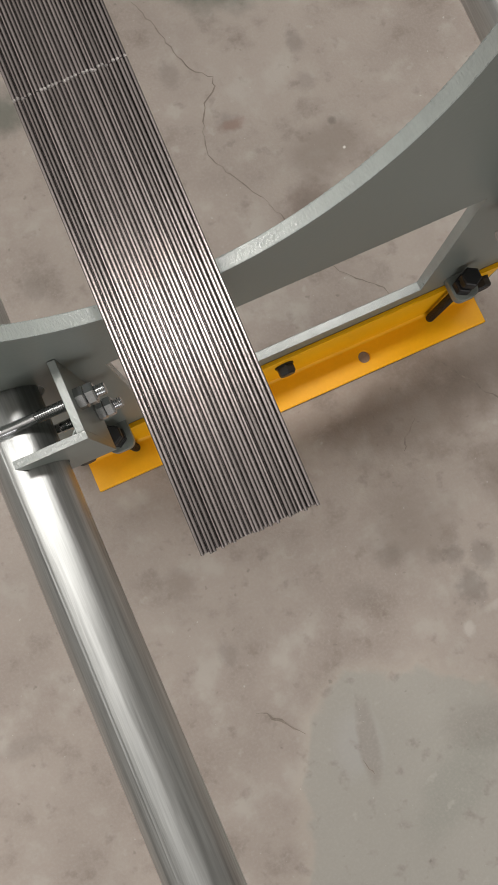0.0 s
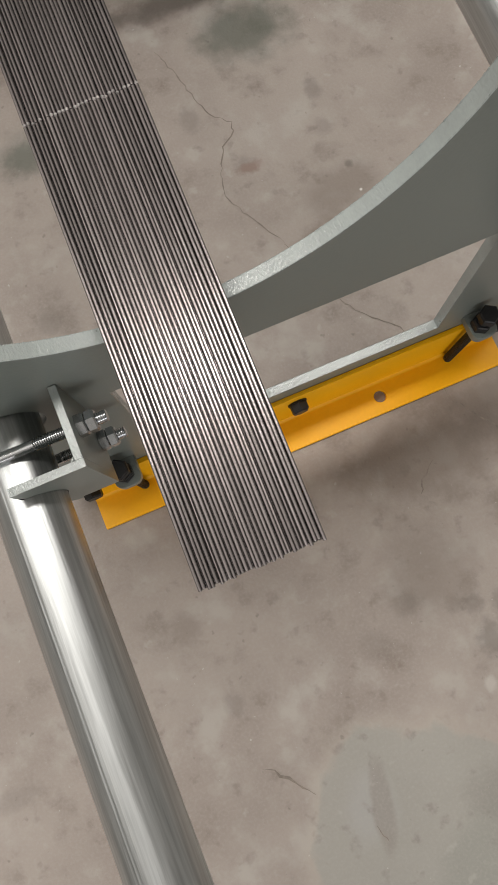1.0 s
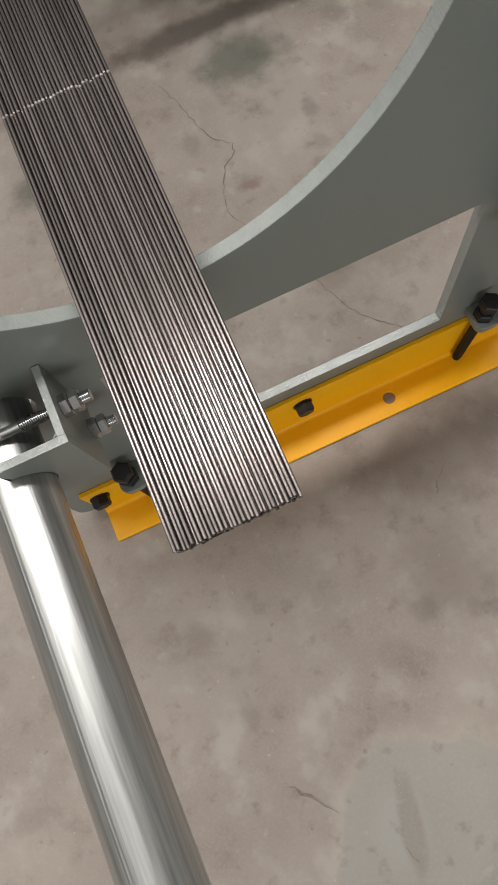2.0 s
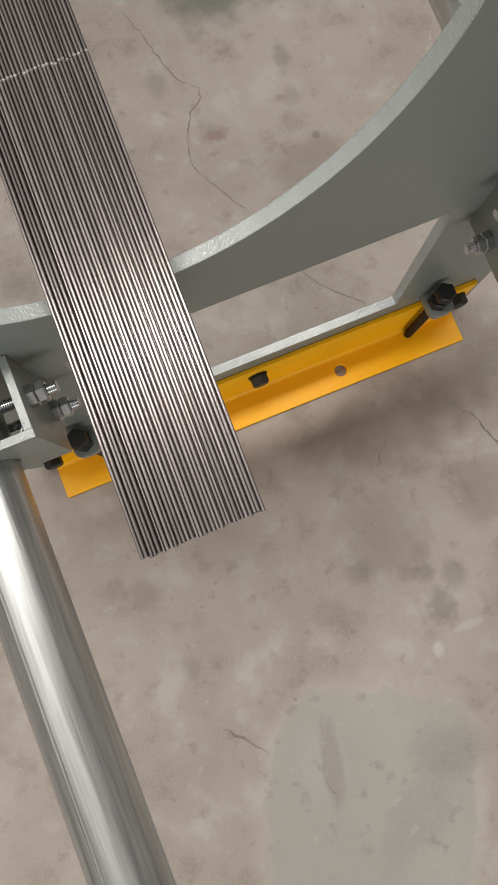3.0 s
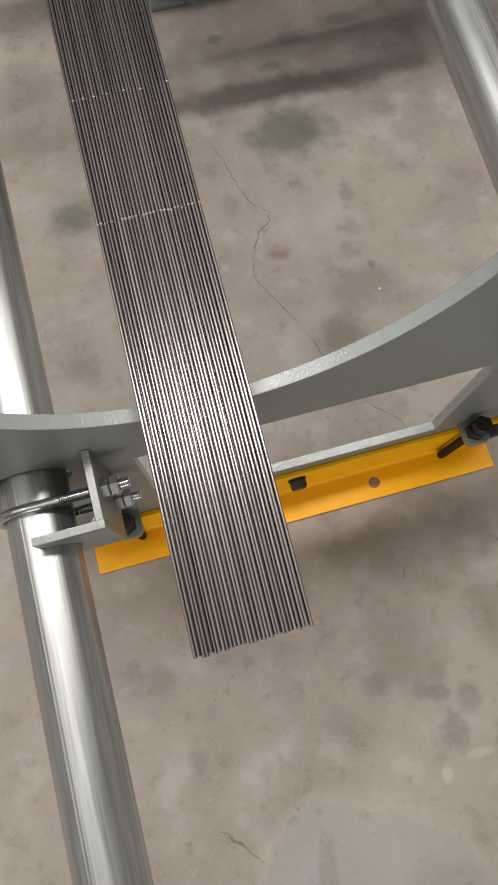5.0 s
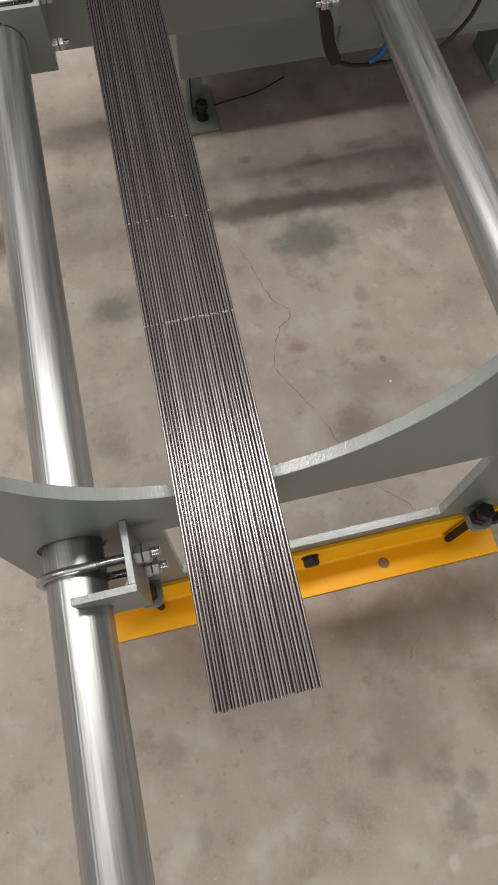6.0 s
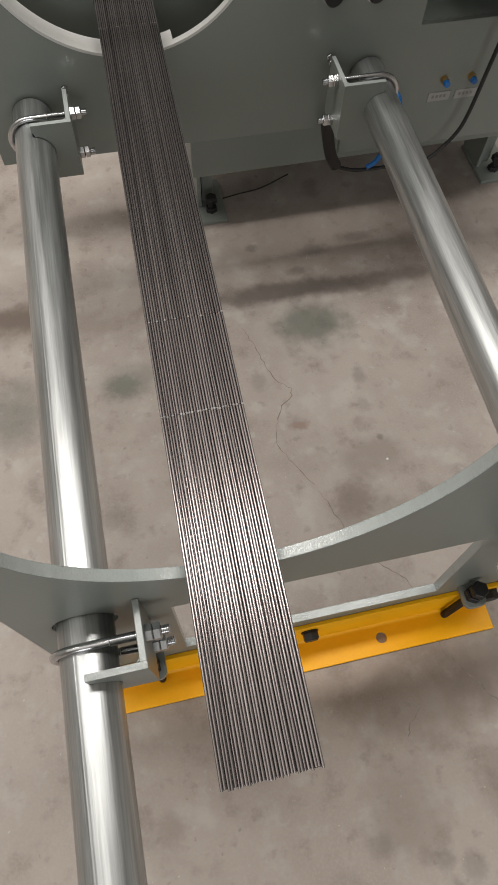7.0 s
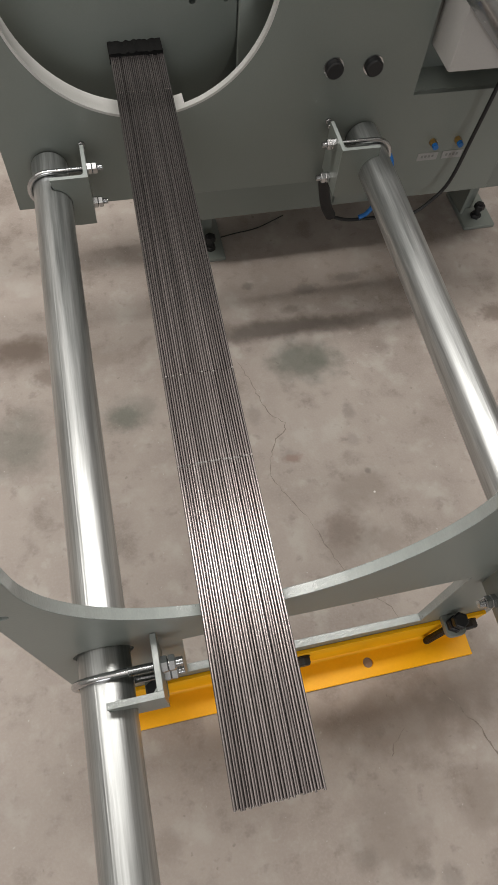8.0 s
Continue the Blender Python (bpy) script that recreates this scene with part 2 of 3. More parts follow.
# ---- mesh helpers ----


def part(name, bm, mat, parent=None, label="", smooth=35, bevel=0.0, edge=None, tops=False):
    """edge: a second material, paler as if lit, for the faces that do not look along y (or, with tops, those that look
    up).
    """
    me = bpy.data.meshes.new(name)
    bmesh.ops.recalc_face_normals(bm, faces=bm.faces[:])
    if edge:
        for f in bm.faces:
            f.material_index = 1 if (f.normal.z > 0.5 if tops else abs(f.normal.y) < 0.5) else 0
    bm.to_mesh(me)
    bm.free()
    me.materials.append(mat)
    if edge:
        me.materials.append(edge)
    if smooth:
        me.polygons.foreach_set("use_smooth", [True] * len(me.polygons))
        me.set_sharp_from_angle(angle=radians(smooth))
    ob = new(name, me)
    if parent:
        ob.parent = parent
        ob.matrix_parent_inverse = world_of(parent).inverted()
    if label:
        tagged(ob, label)
    if bevel:
        mod = ob.modifiers.new("worn_edges", "BEVEL")
        mod.width, mod.segments, mod.limit_method, mod.angle_limit = bevel, 2, "ANGLE", radians(40)
    return ob


def world_of(ob):
    m = ob.matrix_basis.copy()
    if ob.parent:
        m = world_of(ob.parent) @ ob.matrix_parent_inverse @ m
    return m


def thing(name, at, label, category, group=""):
    ob = new(name)
    ob.location = at
    ob.empty_display_size = 0.05
    return tagged(ob, label, category, group)


def box(bm, x0, x1, y0, y1, z0, z1, bevel=0.0):
    r = bmesh.ops.create_cube(bm, size=1, matrix=Matrix.Translation(((x0 + x1) / 2, (y0 + y1) / 2, (z0 + z1) / 2))
                              @ Matrix.Diagonal((x1 - x0, y1 - y0, z1 - z0, 1)))
    if bevel:
        edges = list({e for v in r["verts"] for e in v.link_edges})
        bmesh.ops.bevel(bm, geom=edges, offset=bevel, segments=2, profile=0.5, affect="EDGES")
    return bm


def rod(bm, a, b, r, seg=16, r2=None, caps=True):
    a, b = Vector(a), Vector(b)
    q = (b - a).to_track_quat("Z", "Y").to_matrix().to_4x4()
    bmesh.ops.create_cone(bm, cap_ends=caps, segments=seg, radius1=r, radius2=r if r2 is None else r2, depth=(b - a).length,
                          matrix=Matrix.Translation((a + b) / 2) @ q)
    return bm


def sweep(points, r, seg=10):
    """A round bar along a polyline."""
    bm = bmesh.new()
    pts = [Vector(p) for p in points]
    rings, ref = [], None
    for i, p in enumerate(pts):
        d = (pts[min(i + 1, len(pts) - 1)] - pts[max(i - 1, 0)]).normalized()
        if ref is None:
            ref = d.orthogonal().normalized()
        ref = (ref - d * ref.dot(d)).normalized()
        side = d.cross(ref)
        rings.append([bm.verts.new(p + r * (math.cos(k * math.tau / seg) * ref + math.sin(k * math.tau / seg) * side)) for k in range(seg)])
    for a, b in zip(rings, rings[1:]):
        for k in range(seg):
            bm.faces.new((a[k], a[(k + 1) % seg], b[(k + 1) % seg], b[k]))
    bm.faces.new(rings[0])
    bm.faces.new(rings[-1])
    return bm


def slab(outline, holes, y0, y1):
    """An upright plate between two planes of y, from an outline and holes in x and z."""
    bm = bmesh.new()
    edges = []
    for loop in (outline, *holes):
        vs = [bm.verts.new((x, y0, z)) for x, z in loop]
        edges += [bm.edges.new((vs[i], vs[(i + 1) % len(vs)])) for i in range(len(vs))]
    bmesh.ops.triangle_fill(bm, use_beauty=True, use_dissolve=False, edges=edges)
    faces = bm.faces[:]
    r = bmesh.ops.extrude_face_region(bm, geom=faces)
    bmesh.ops.translate(bm, vec=(0, y1 - y0, 0), verts=[v for v in r["geom"] if isinstance(v, bmesh.types.BMVert)])
    return bm


def arc(cx, cz, r, a0, a1, n):
    return [(cx + r * math.cos(radians(a0 + (a1 - a0) * i / n)), cz + r * math.sin(radians(a0 + (a1 - a0) * i / n))) for i in range(n + 1)]


def hexagon(bm, at, axis, r, h):
    a = Vector(at)
    ax = Vector(axis).normalized()
    rod(bm, a, a + ax * h * 0.82, r, 6)
    rod(bm, a + ax * h * 0.8, a + ax * h, r * 0.98, 6, r * 0.84)
    return bm


# ---- room ----
bm = bmesh.new()
box(bm, -6, 6, -6, 6, -0.15, 0)
floor = tagged(part("floor", bm, floor_concrete, smooth=0), "worn grey-brown concrete workshop floor with stains, painted shadows and cracks", "floor", kind="structure")
for nm, b in (("wall_north", (-6, 6, 6, 6.2, -0.15, 4)), ("wall_south", (-6, 6, -6.2, -6, -0.15, 4)),
              ("wall_east", (6, 6.2, -6.2, 6.2, -0.15, 4)), ("wall_west", (-6.2, -6, -6.2, 6.2, -0.15, 4))):
    tagged(part(nm, box(bmesh.new(), *b), wall_paint, smooth=0), "plain pale painted workshop wall", "wall", kind="structure")
tagged(part("ceiling", box(bmesh.new(), -6.2, 6.2, -6.2, 6.2, 4, 4.2), wall_paint, smooth=0), "plain pale workshop ceiling", "ceiling", kind="structure")


def crack(points, width, seed):
    rnd = random.Random(seed)
    bm = bmesh.new()
    pts = [Vector((x, y, 0)) for x, y in points]
    fine = []
    for a, b in zip(pts, pts[1:]):
        n = max(2, int((b - a).length / 0.008))
        for i in range(n):
            p = a.lerp(b, i / n)
            fine.append(p + Vector((rnd.uniform(-1, 1), rnd.uniform(-1, 1), 0)) * 0.0022)
    fine.append(pts[-1])
    last = None
    for i, p in enumerate(fine):
        d = (fine[min(i + 1, len(fine) - 1)] - fine[max(i - 1, 0)]).normalized()
        w = width * rnd.uniform(0.25, 1.0) * min(1, 0.2 + min(i, len(fine) - 1 - i) * 0.2)
        s = Vector((-d.y, d.x, 0)) * w / 2
        z = Vector((0, 0, 0.0006))
        pair = (bm.verts.new(p + s + z), bm.verts.new(p - s + z))
        if last:
            bm.faces.new((last[0], last[1], pair[1], pair[0]))
        last = pair
    return part("crack", bm, crack_fill, floor, smooth=0)


crack([(0.405, 0.93), (0.42, 0.884), (0.429, 0.841), (0.443, 0.798), (0.467, 0.77), (0.465, 0.756), (0.441, 0.738), (0.421, 0.698), (0.413, 0.663), (0.427, 0.628), (0.447, 0.591), (0.465, 0.559)], 0.0026, 1)
crack([(0.465, 0.559), (0.49, 0.48), (0.511, 0.431), (0.528, 0.408), (0.548, 0.393), (0.567, 0.374), (0.584, 0.256)], 0.0024, 4)
crack([(0.584, 0.256), (0.60, 0.23), (0.617, 0.206), (0.63, 0.184), (0.642, 0.17), (0.651, 0.154), (0.656, 0.13), (0.68, 0.05)], 0.0034, 2)
crack([(0.526, 0.182), (0.508, 0.169), (0.497, 0.156), (0.491, 0.146)], 0.005, 3)
crack([(0.150, -0.098), (0.164, -0.105), (0.177, -0.12), (0.19, -0.135), (0.202, -0.15)], 0.005, 5)
crack([(0.258, -0.215), (0.264, -0.228), (0.266, -0.236)], 0.004, 6)

# ---- rail pipes ----
PIPE_R, PIPE_Z = 0.0285, 0.390


def left_x(y):
    return 0.1095 + 0.0015 * y


def right_x(y):
    return 0.628 + 0.0145 * y


def rail_pipe(way, y0, y1, seam):
    t = thing("rail_pipe", (way(0.5), 0.5, PIPE_Z), "galvanised steel pipe clamped level between stand and machine", "pipe", "rail pipes")
    bm = bmesh.new()
    rings = []
    n = 180
    # weld seam: three shallow grooves along the tube
    groove = {seam: 0.00022, seam + 2: -0.00006, seam + 3: 0.0002, seam + 5: 0.00014, seam + 8: 0.00007}
    for y, r in ((y0, PIPE_R - 0.004), (y0, PIPE_R - 0.0008), (y0 + 0.001, PIPE_R), (y1, PIPE_R), (y1, PIPE_R - 0.004)):
        rings.append([bm.verts.new((way(y) + (r - groove.get(k, 0)) * math.cos(k * math.tau / n), y, PIPE_Z + (r - groove.get(k, 0)) * math.sin(k * math.tau / n))) for k in range(n)])
    rings.append(rings[0])
    for a, b in zip(rings, rings[1:]):
        for k in range(n):
            bm.faces.new((a[k], a[(k + 1) % n], b[(k + 1) % n], b[k]))
    part("tube", bm, galvanised, t)
    return t


rail_pipe(left_x, -0.45, 1.10, 54)
rail_pipe(right_x, -0.45, 1.10, 42)

# ---- clamps: angle bracket and u-bolt, shared by stand and machine ----


def clamp(owner, px, side, front, back, up=0.052, down=0.052, wide=0.060):
    """side +1: bracket on the pipe's +x flank; front and back are its y limits."""
    zc = PIPE_Z
    face = px + side * wide
    z0, z1 = zc - down, zc + up
    a = PIPE_R + 0.0008
    pts = [(px + side * 0.003, z1), (px + side * 0.003, zc + math.sqrt(a * a - 0.003 ** 2))]
    n = 14
    pts += [(px + side * a * math.cos(radians(84 - 168 * i / n)), zc + a * math.sin(radians(84 - 168 * i / n))) for i in range(n + 1)]
    pts += [(px + side * 0.003, zc - math.sqrt(a * a - 0.003 ** 2)), (px + side * 0.003, z0), (face, z0), (face, z1)]
    br = part("bracket", slab(pts, [], front, front + 0.0065), grey_paint, owner, "grey painted steel angle bracket", bevel=0.0008, edge=lit_edge_paint, tops=True)
    bm = bmesh.new()
    x0, x1 = sorted((face - side * 0.0065, face - side * 0.00005))
    box(bm, x0, x1, front + 0.0064, back, z0, z1)
    # inner fillet of the rolled angle
    for i in range(4):
        f = 0.0035 - 0.0008 * i
        xa, xb = sorted((face - side * 0.0064, face - side * (0.0064 + f)))
        box(bm, xa, xb, front + 0.0064, front + 0.0066 + 0.0009 * (i + 1), z0 + 0.0002, z1 - 0.0002)
    part("bracket_leg", bm, grey_paint, br, bevel=0.0008, edge=lit_edge_paint, tops=True)
    yb = front + 0.034
    rr, rb = PIPE_R + 0.0047, 0.0043
    pts = [(px + side * (wide + 0.022), yb, zc + rr), (px + side * 0.04, yb, zc + rr)]
    pts += [(px + side * rr * math.cos(radians(a_)), yb, zc + rr * math.sin(radians(a_))) for a_ in range(90, 271, 10)]
    pts += [(px + side * 0.04, yb, zc - rr), (px + side * (wide + 0.022), yb, zc - rr)]
    ub = part("u_bolt", sweep(pts, rb, 12), zinc, owner, "zinc plated steel u-bolt round the pipe")
    for z in (zc + rr, zc - rr):
        bm = bmesh.new()
        for i in range(34):
            xx = px + side * (wide - 0.034 + i * 0.0017)
            rod(bm, (xx, yb, z), (xx + side * 0.0007, yb, z), rb, 12, rb + 0.0007)
            rod(bm, (xx + side * 0.0007, yb, z), (xx + side * 0.0014, yb, z), rb + 0.0007, 12, rb)
        part("thread", bm, zinc, ub)
        bm = bmesh.new()
        hexagon(bm, (face + side * 0.0003, yb, z), (side, 0, 0), 0.0092, 0.0075)
        part("nut", bm, zinc, ub)
        bm = bmesh.new()
        hexagon(bm, (face + side * 0.0085, yb, z), (side, 0, 0), 0.0090, 0.0070)
        part("nut", bm, zinc, ub)


# ---- support stand ----
AX, AZ, RING = 0.280, 0.662, 0.197
SY0, SY1 = 0.3270, 0.3388
stand = thing("support_stand", (0.376, 0.33, 0), "grey painted steel support stand with a round cut-out and yellow foot", "support stand")


def circle(cx, cz, r, n=40):
    return [(cx + r * math.cos(i * math.tau / n), cz + r * math.sin(i * math.tau / n)) for i in range(n)]


outline = [(0.048, 0.82), (AX - RING, 0.82)] + arc(AX, AZ, RING, 180, 360, 100) + [(AX + RING, 0.82), (0.695, 0.82), (0.695, 0.045)]
outline += arc(0.675, 0.040, 0.02, 0, -90, 6) + arc(0.068, 0.040, 0.02, -90, -180, 6)
opening = [(0.196, 0.143), (0.196, 0.378), (0.551, 0.378), (0.557, 0.143)]
holes = [opening, circle(left_x(0.33), PIPE_Z, PIPE_R + 0.004), circle(right_x(0.33), PIPE_Z, PIPE_R + 0.004), circle(0.060, 0.60, 0.005, 16)]
bm = slab(outline, holes, SY0, SY1)
for v in bm.verts:
    v.co.y += (v.co.z - 0.42) * 0.02
part("ring_plate", bm, grey_paint, stand, "thick grey painted plate with glossy rough-cut edges", bevel=0.0009, edge=lit_edge_paint)


def paint_crust(y, seed):
    """A ragged bead of thick paint along one arris of the round cut-out."""
    rnd = random.Random(seed)
    bm = bmesh.new()
    for i in range(420):
        a = radians(182 + 176 * (i + rnd.random()) / 420)
        r = rnd.choice((0.0003, 0.0004, 0.0006)) * rnd.uniform(0.7, 1.2)
        z = AZ + RING * math.sin(a)
        m = Matrix.Translation((AX + RING * math.cos(a), y + (z - 0.42) * 0.02, z)) @ Matrix.Rotation(-a - math.pi / 2, 4, "Y") @ Matrix.Diagonal((rnd.uniform(1.0, 3.5), 1, 0.6, 1))
        bmesh.ops.create_icosphere(bm, subdivisions=1, radius=r, matrix=m)
    tagged(part("paint_crust", bm, lit_edge_paint, stand, "glossy beads of thick grey paint", smooth=60), kind="stuff")


paint_crust(SY0 + 0.0006, 21)
paint_crust(SY1 - 0.0006, 22)
clamp(stand, left_x(0.3), 1, 0.263, SY0)
clamp(stand, right_x(0.3), -1, 0.263, SY0, wide=0.053)


def foot_tab(x):
    bm = bmesh.new()
    pts = [(x - 0.014, SY0 - 0.0005)] + [(x - 0.004 + 0.010 * math.cos(radians(a)), 0.298 + 0.010 * math.sin(radians(a))) for a in range(180, 271, 15)]
    pts += [(x + 0.008 + 0.010 * math.cos(radians(a)), 0.298 + 0.010 * math.sin(radians(a))) for a in range(270, 361, 15)] + [(x + 0.018, SY0 - 0.0005)]
    f = bm.faces.new([bm.verts.new((px, py, 0.132)) for px, py in pts])
    r = bmesh.ops.extrude_face_region(bm, geom=[f])
    bmesh.ops.translate(bm, vec=(0, 0, 0.012), verts=[v for v in r["geom"] if isinstance(v, bmesh.types.BMVert)])
    tab = part("levelling_tab", bm, grey_paint, stand, bevel=0.0008)
    bm = bmesh.new()
    rod(bm, (x, 0.305, 0.006), (x, 0.305, 0.150), 0.0058, 14)
    for i in range(36):
        z = 0.012 + i * 0.0034
        rod(bm, (x, 0.305, z), (x, 0.305, z + 0.0015), 0.0063, 10)
    hexagon(bm, (x, 0.305, 0.1442), (0, 0, 1), 0.0125, 0.013)
    hexagon(bm, (x, 0.305, 0.168), (0, 0, 1), 0.0125, 0.012)
    rod(bm, (x, 0.305, 0.155), (x, 0.305, 0.170), 0.0075, 14)
    part("levelling_bolt", bm, black_steel, tab, "black steel levelling bolt")


foot_tab(0.605)
foot_tab(0.146)

# yellow angle foot
foot = part("foot_angle", slab([(0.075, 0.0062), (0.075, 0.114), (0.677, 0.114), (0.677, 0.0062)],
                               [], 0.3145, 0.3205),
            yellow_paint, stand, "yellow painted steel angle foot bolted to the floor", bevel=0.001)


def foot_flange():
    bm = bmesh.new()
    loops = [[(0.075, 0.268), (0.677, 0.268), (0.677, 0.3138), (0.075, 0.3138)],
             [(0.495 + 0.0085 * math.cos(i * math.tau / 24), 0.292 + 0.0085 * math.sin(i * math.tau / 24)) for i in range(24)]]
    edges = []
    for loop in loops:
        vs = [bm.verts.new((x, y, 0.0)) for x, y in loop]
        edges += [bm.edges.new((vs[i], vs[(i + 1) % len(vs)])) for i in range(len(vs))]
    bmesh.ops.triangle_fill(bm, use_beauty=True, use_dissolve=False, edges=edges)
    r = bmesh.ops.extrude_face_region(bm, geom=bm.faces[:])
    bmesh.ops.translate(bm, vec=(0, 0, 0.006), verts=[v for v in r["geom"] if isinstance(v, bmesh.types.BMVert)])
    fl = part("foot_flange", bm, yellow_paint, foot, bevel=0.001)
    # rolled inner radius
    bm = bmesh.new()
    n, rad = 6, 0.007
    prof = [(0.3149, 0.0058)] + [(0.3147 - rad + rad * math.cos(radians(a)), 0.0058 + rad + rad * math.sin(radians(a))) for a in [0 - 90 * i / n for i in range(n + 1)]]
    a = [bm.verts.new((0.0752, y, z)) for y, z in prof]
    b = [bm.verts.new((0.6768, y, z)) for y, z in prof]
    for i in range(len(prof)):
        j = (i + 1) % len(prof)
        bm.faces.new((a[i], a[j], b[j], b[i]))
    bm.faces.new(a)
    bm.faces.new(b)
    part("foot_fillet", bm, yellow_paint, foot)


foot_flange()
for bx in (0.092, 0.3735, 0.655):
    bm = bmesh.new()
    rod(bm, (bx, 0.3144, 0.086), (bx, 0.3125, 0.086), 0.0130, 24)
    hexagon(bm, (bx, 0.3126, 0.086), (0, -1, 0), 0.0122, 0.0125)
    part("foot_bolt", bm, black_steel, foot, "black hex bolt")

# ---- bundle of steel rods ----
N_ROD, PITCH, ROD_R = 30, 0.00280, 0.00128
bundle = thing("rod_bundle", (0.2575, 0.154, 0.465), "flat ribbon of straight bare steel rods lying side by side", "steel rods")


def along(y):
    return 0.2545 + 0.0185 * y


def top_z(y):
    return 0.4905 + 0.012 * (y - 0.15)


JOINTS = [0.154, 0.485, 0.600, 1.108, 1.25]
lane_rnd = random.Random(7)
LANES = [[(i - (N_ROD - 1) / 2) * PITCH + lane_rnd.uniform(-0.0003, 0.0003) for i in range(N_ROD)] for _ in JOINTS]
for k in range(1, len(JOINTS)):
    LANES[k] = [0.6 * a + 0.4 * b for a, b in zip(LANES[k - 1], LANES[k])]


def rods():
    rnd = random.Random(9)
    joints, lanes = JOINTS, LANES
    # share of the rods whose chamfer gets the painted glint at each joint
    bright = [[rnd.random() < share for i in range(N_ROD)] for share in (0, 0.6, 0.22, 0, 0)]
    sink = [rnd.choice((0, 0, 0, 0, -0.0003, -0.0008)) for i in range(N_ROD)]
    sink[2], sink[5], sink[13], sink[24], sink[25] = -0.0012, -0.0026, -0.0010, -0.0022, -0.0014
    sink[8], sink[20], sink[21] = -0.0010, -0.0013, -0.0021
    for s, (y0, y1) in enumerate(zip(joints, joints[1:])):
        for i in range(N_ROD):
            dz = sink[i] + rnd.uniform(-0.0002, 0.0002)
            e0 = rnd.uniform(-0.0010, 0.0010) if s == 0 else rnd.uniform(-0.0003, 0.0003)
            bm = bmesh.new()
            a = Vector((along(y0) + lanes[s][i], y0 + e0, top_z(y0) - ROD_R + dz))
            b = Vector((along(y1) + lanes[s + 1][i], y1 + 0.0002, top_z(y1) - ROD_R + dz + rnd.uniform(-0.0003, 0.0003)))
            d = (b - a).normalized()
            c0, c1 = ({0.485: 0.0010, 0.600: 0.0008}.get(y, 0.0004) for y in (y0, y1))
            rod(bm, a + d * c0, b - d * c1, ROD_R, 16, caps=False)
            rod(bm, a, a + d * c0, ROD_R * 0.72, 16, ROD_R)
            rod(bm, b - d * c1, b, ROD_R, 16, ROD_R * 0.72)
            for f in bm.faces:
                y = f.calc_center_median().y
                if (y < a.y + c0 * 0.9 and bright[s][i]) or (y > b.y - c1 * 0.9 and bright[s + 1][i]):
                    f.material_index = 1
            ob = part("rod", bm, rod_steel, bundle, smooth=30)
            ob.data.materials.append(glint_steel)


def under_rods():
    rnd = random.Random(8)
    bm = bmesh.new()
    for layer in range(1, 8):
        for s, (y0, y1) in enumerate(zip(JOINTS, JOINTS[1:])):
            for i in range(N_ROD - layer // 2 % 2):
                shift = PITCH / 2 if layer // 2 % 2 else 0.0
                dz = -layer * 0.0027 + rnd.uniform(-0.0002, 0.0002)
                ya = y0 + (rnd.uniform(0.0, 0.002) if s == 0 else 0)
                rod(bm, (along(ya) + LANES[s][i] + shift, ya, top_z(ya) - ROD_R + dz), (along(y1) + LANES[s + 1][i] + shift, y1, top_z(y1) - ROD_R + dz), ROD_R, 8)
    tagged(part("rod_filling", bm, rod_steel, bundle, smooth=50), kind="stuff")


rods()
under_rods()

# ---- machine ----
MY0, MY1 = 1.105, 1.115
MZ = 0.656
machine = thing("machine", (0.5, 1.3, 0), "grey-green painted steel machine with a round front opening", "machine")
mout = [(0.043, 0.305), (0.043, 1.05), (0.722, 1.05), (0.722, 0.456), (0.945, 0.456), (0.945, 0.236), (0.62, 0.238), (0.62, 0.298)]
part("front_plate", slab(mout, [circle(AX, MZ, 0.197, 96)], MY0, MY1), grey_paint, machine, bevel=0.001)
# pale edge of the round opening, and the liner that goes deeper on one side
def ring_piece(ri, ro, y0, y1, a0, a1, n):
    bm = bmesh.new()
    full = abs(a1 - a0) >= 360
    ang = [radians(a0 + (a1 - a0) * i / n) for i in range(n if full else n + 1)]
    rings = [[bm.verts.new((AX + r * math.cos(a), y, MZ + r * math.sin(a))) for a in ang] for r, y in ((ro, y0), (ri, y0), (ri, y1), (ro, y1))]
    m = len(ang)
    for a, b in zip(rings, rings[1:] + rings[:1]):
        for k in range(m if full else m - 1):
            bm.faces.new((a[k], a[(k + 1) % m], b[(k + 1) % m], b[k]))
    if not full:
        bm.faces.new([r[0] for r in rings])
        bm.faces.new([r[-1] for r in rings])
    return bm


part("opening_ring", ring_piece(0.1930, 0.1969, MY0 - 0.001, MY0 + 0.010, 287, 507, 64), ring_white, machine, "pale ring lining the round opening")
part("opening_liner", ring_piece(0.1930, 0.1969, MY0 - 0.001, MY0 + 0.034, 147, 287, 48), ring_white, machine, "pale curved liner inside the round opening")
# head plate inside the opening, with the guide slot
IY = 1.225
iout = [(0.07, 0.95), (0.441, 0.95), (0.441, 0.500)] + arc(0.30, 0.52, 0.142, -8, -90, 14) + [(0.07, 0.378)]
part("head_plate", slab(iout, [[(0.234, 0.470), (0.234, 0.506), (0.318, 0.506), (0.318, 0.470)],
                               circle(0.371, 0.560, 0.0055, 20), circle(0.424, 0.561, 0.0055, 20)], IY, IY + 0.02), grey_paint, machine, bevel=0.001)
part("back_plate", box(bmesh.new(), 0.056, 0.712, IY + 0.052, IY + 0.062, 0.317, 1.049), grey_paint, machine)
part("inner_panel", box(bmesh.new(), 0.443, 0.711, IY - 0.03, IY - 0.018, 0.585, 1.048, 0.001), grey_paint, machine)
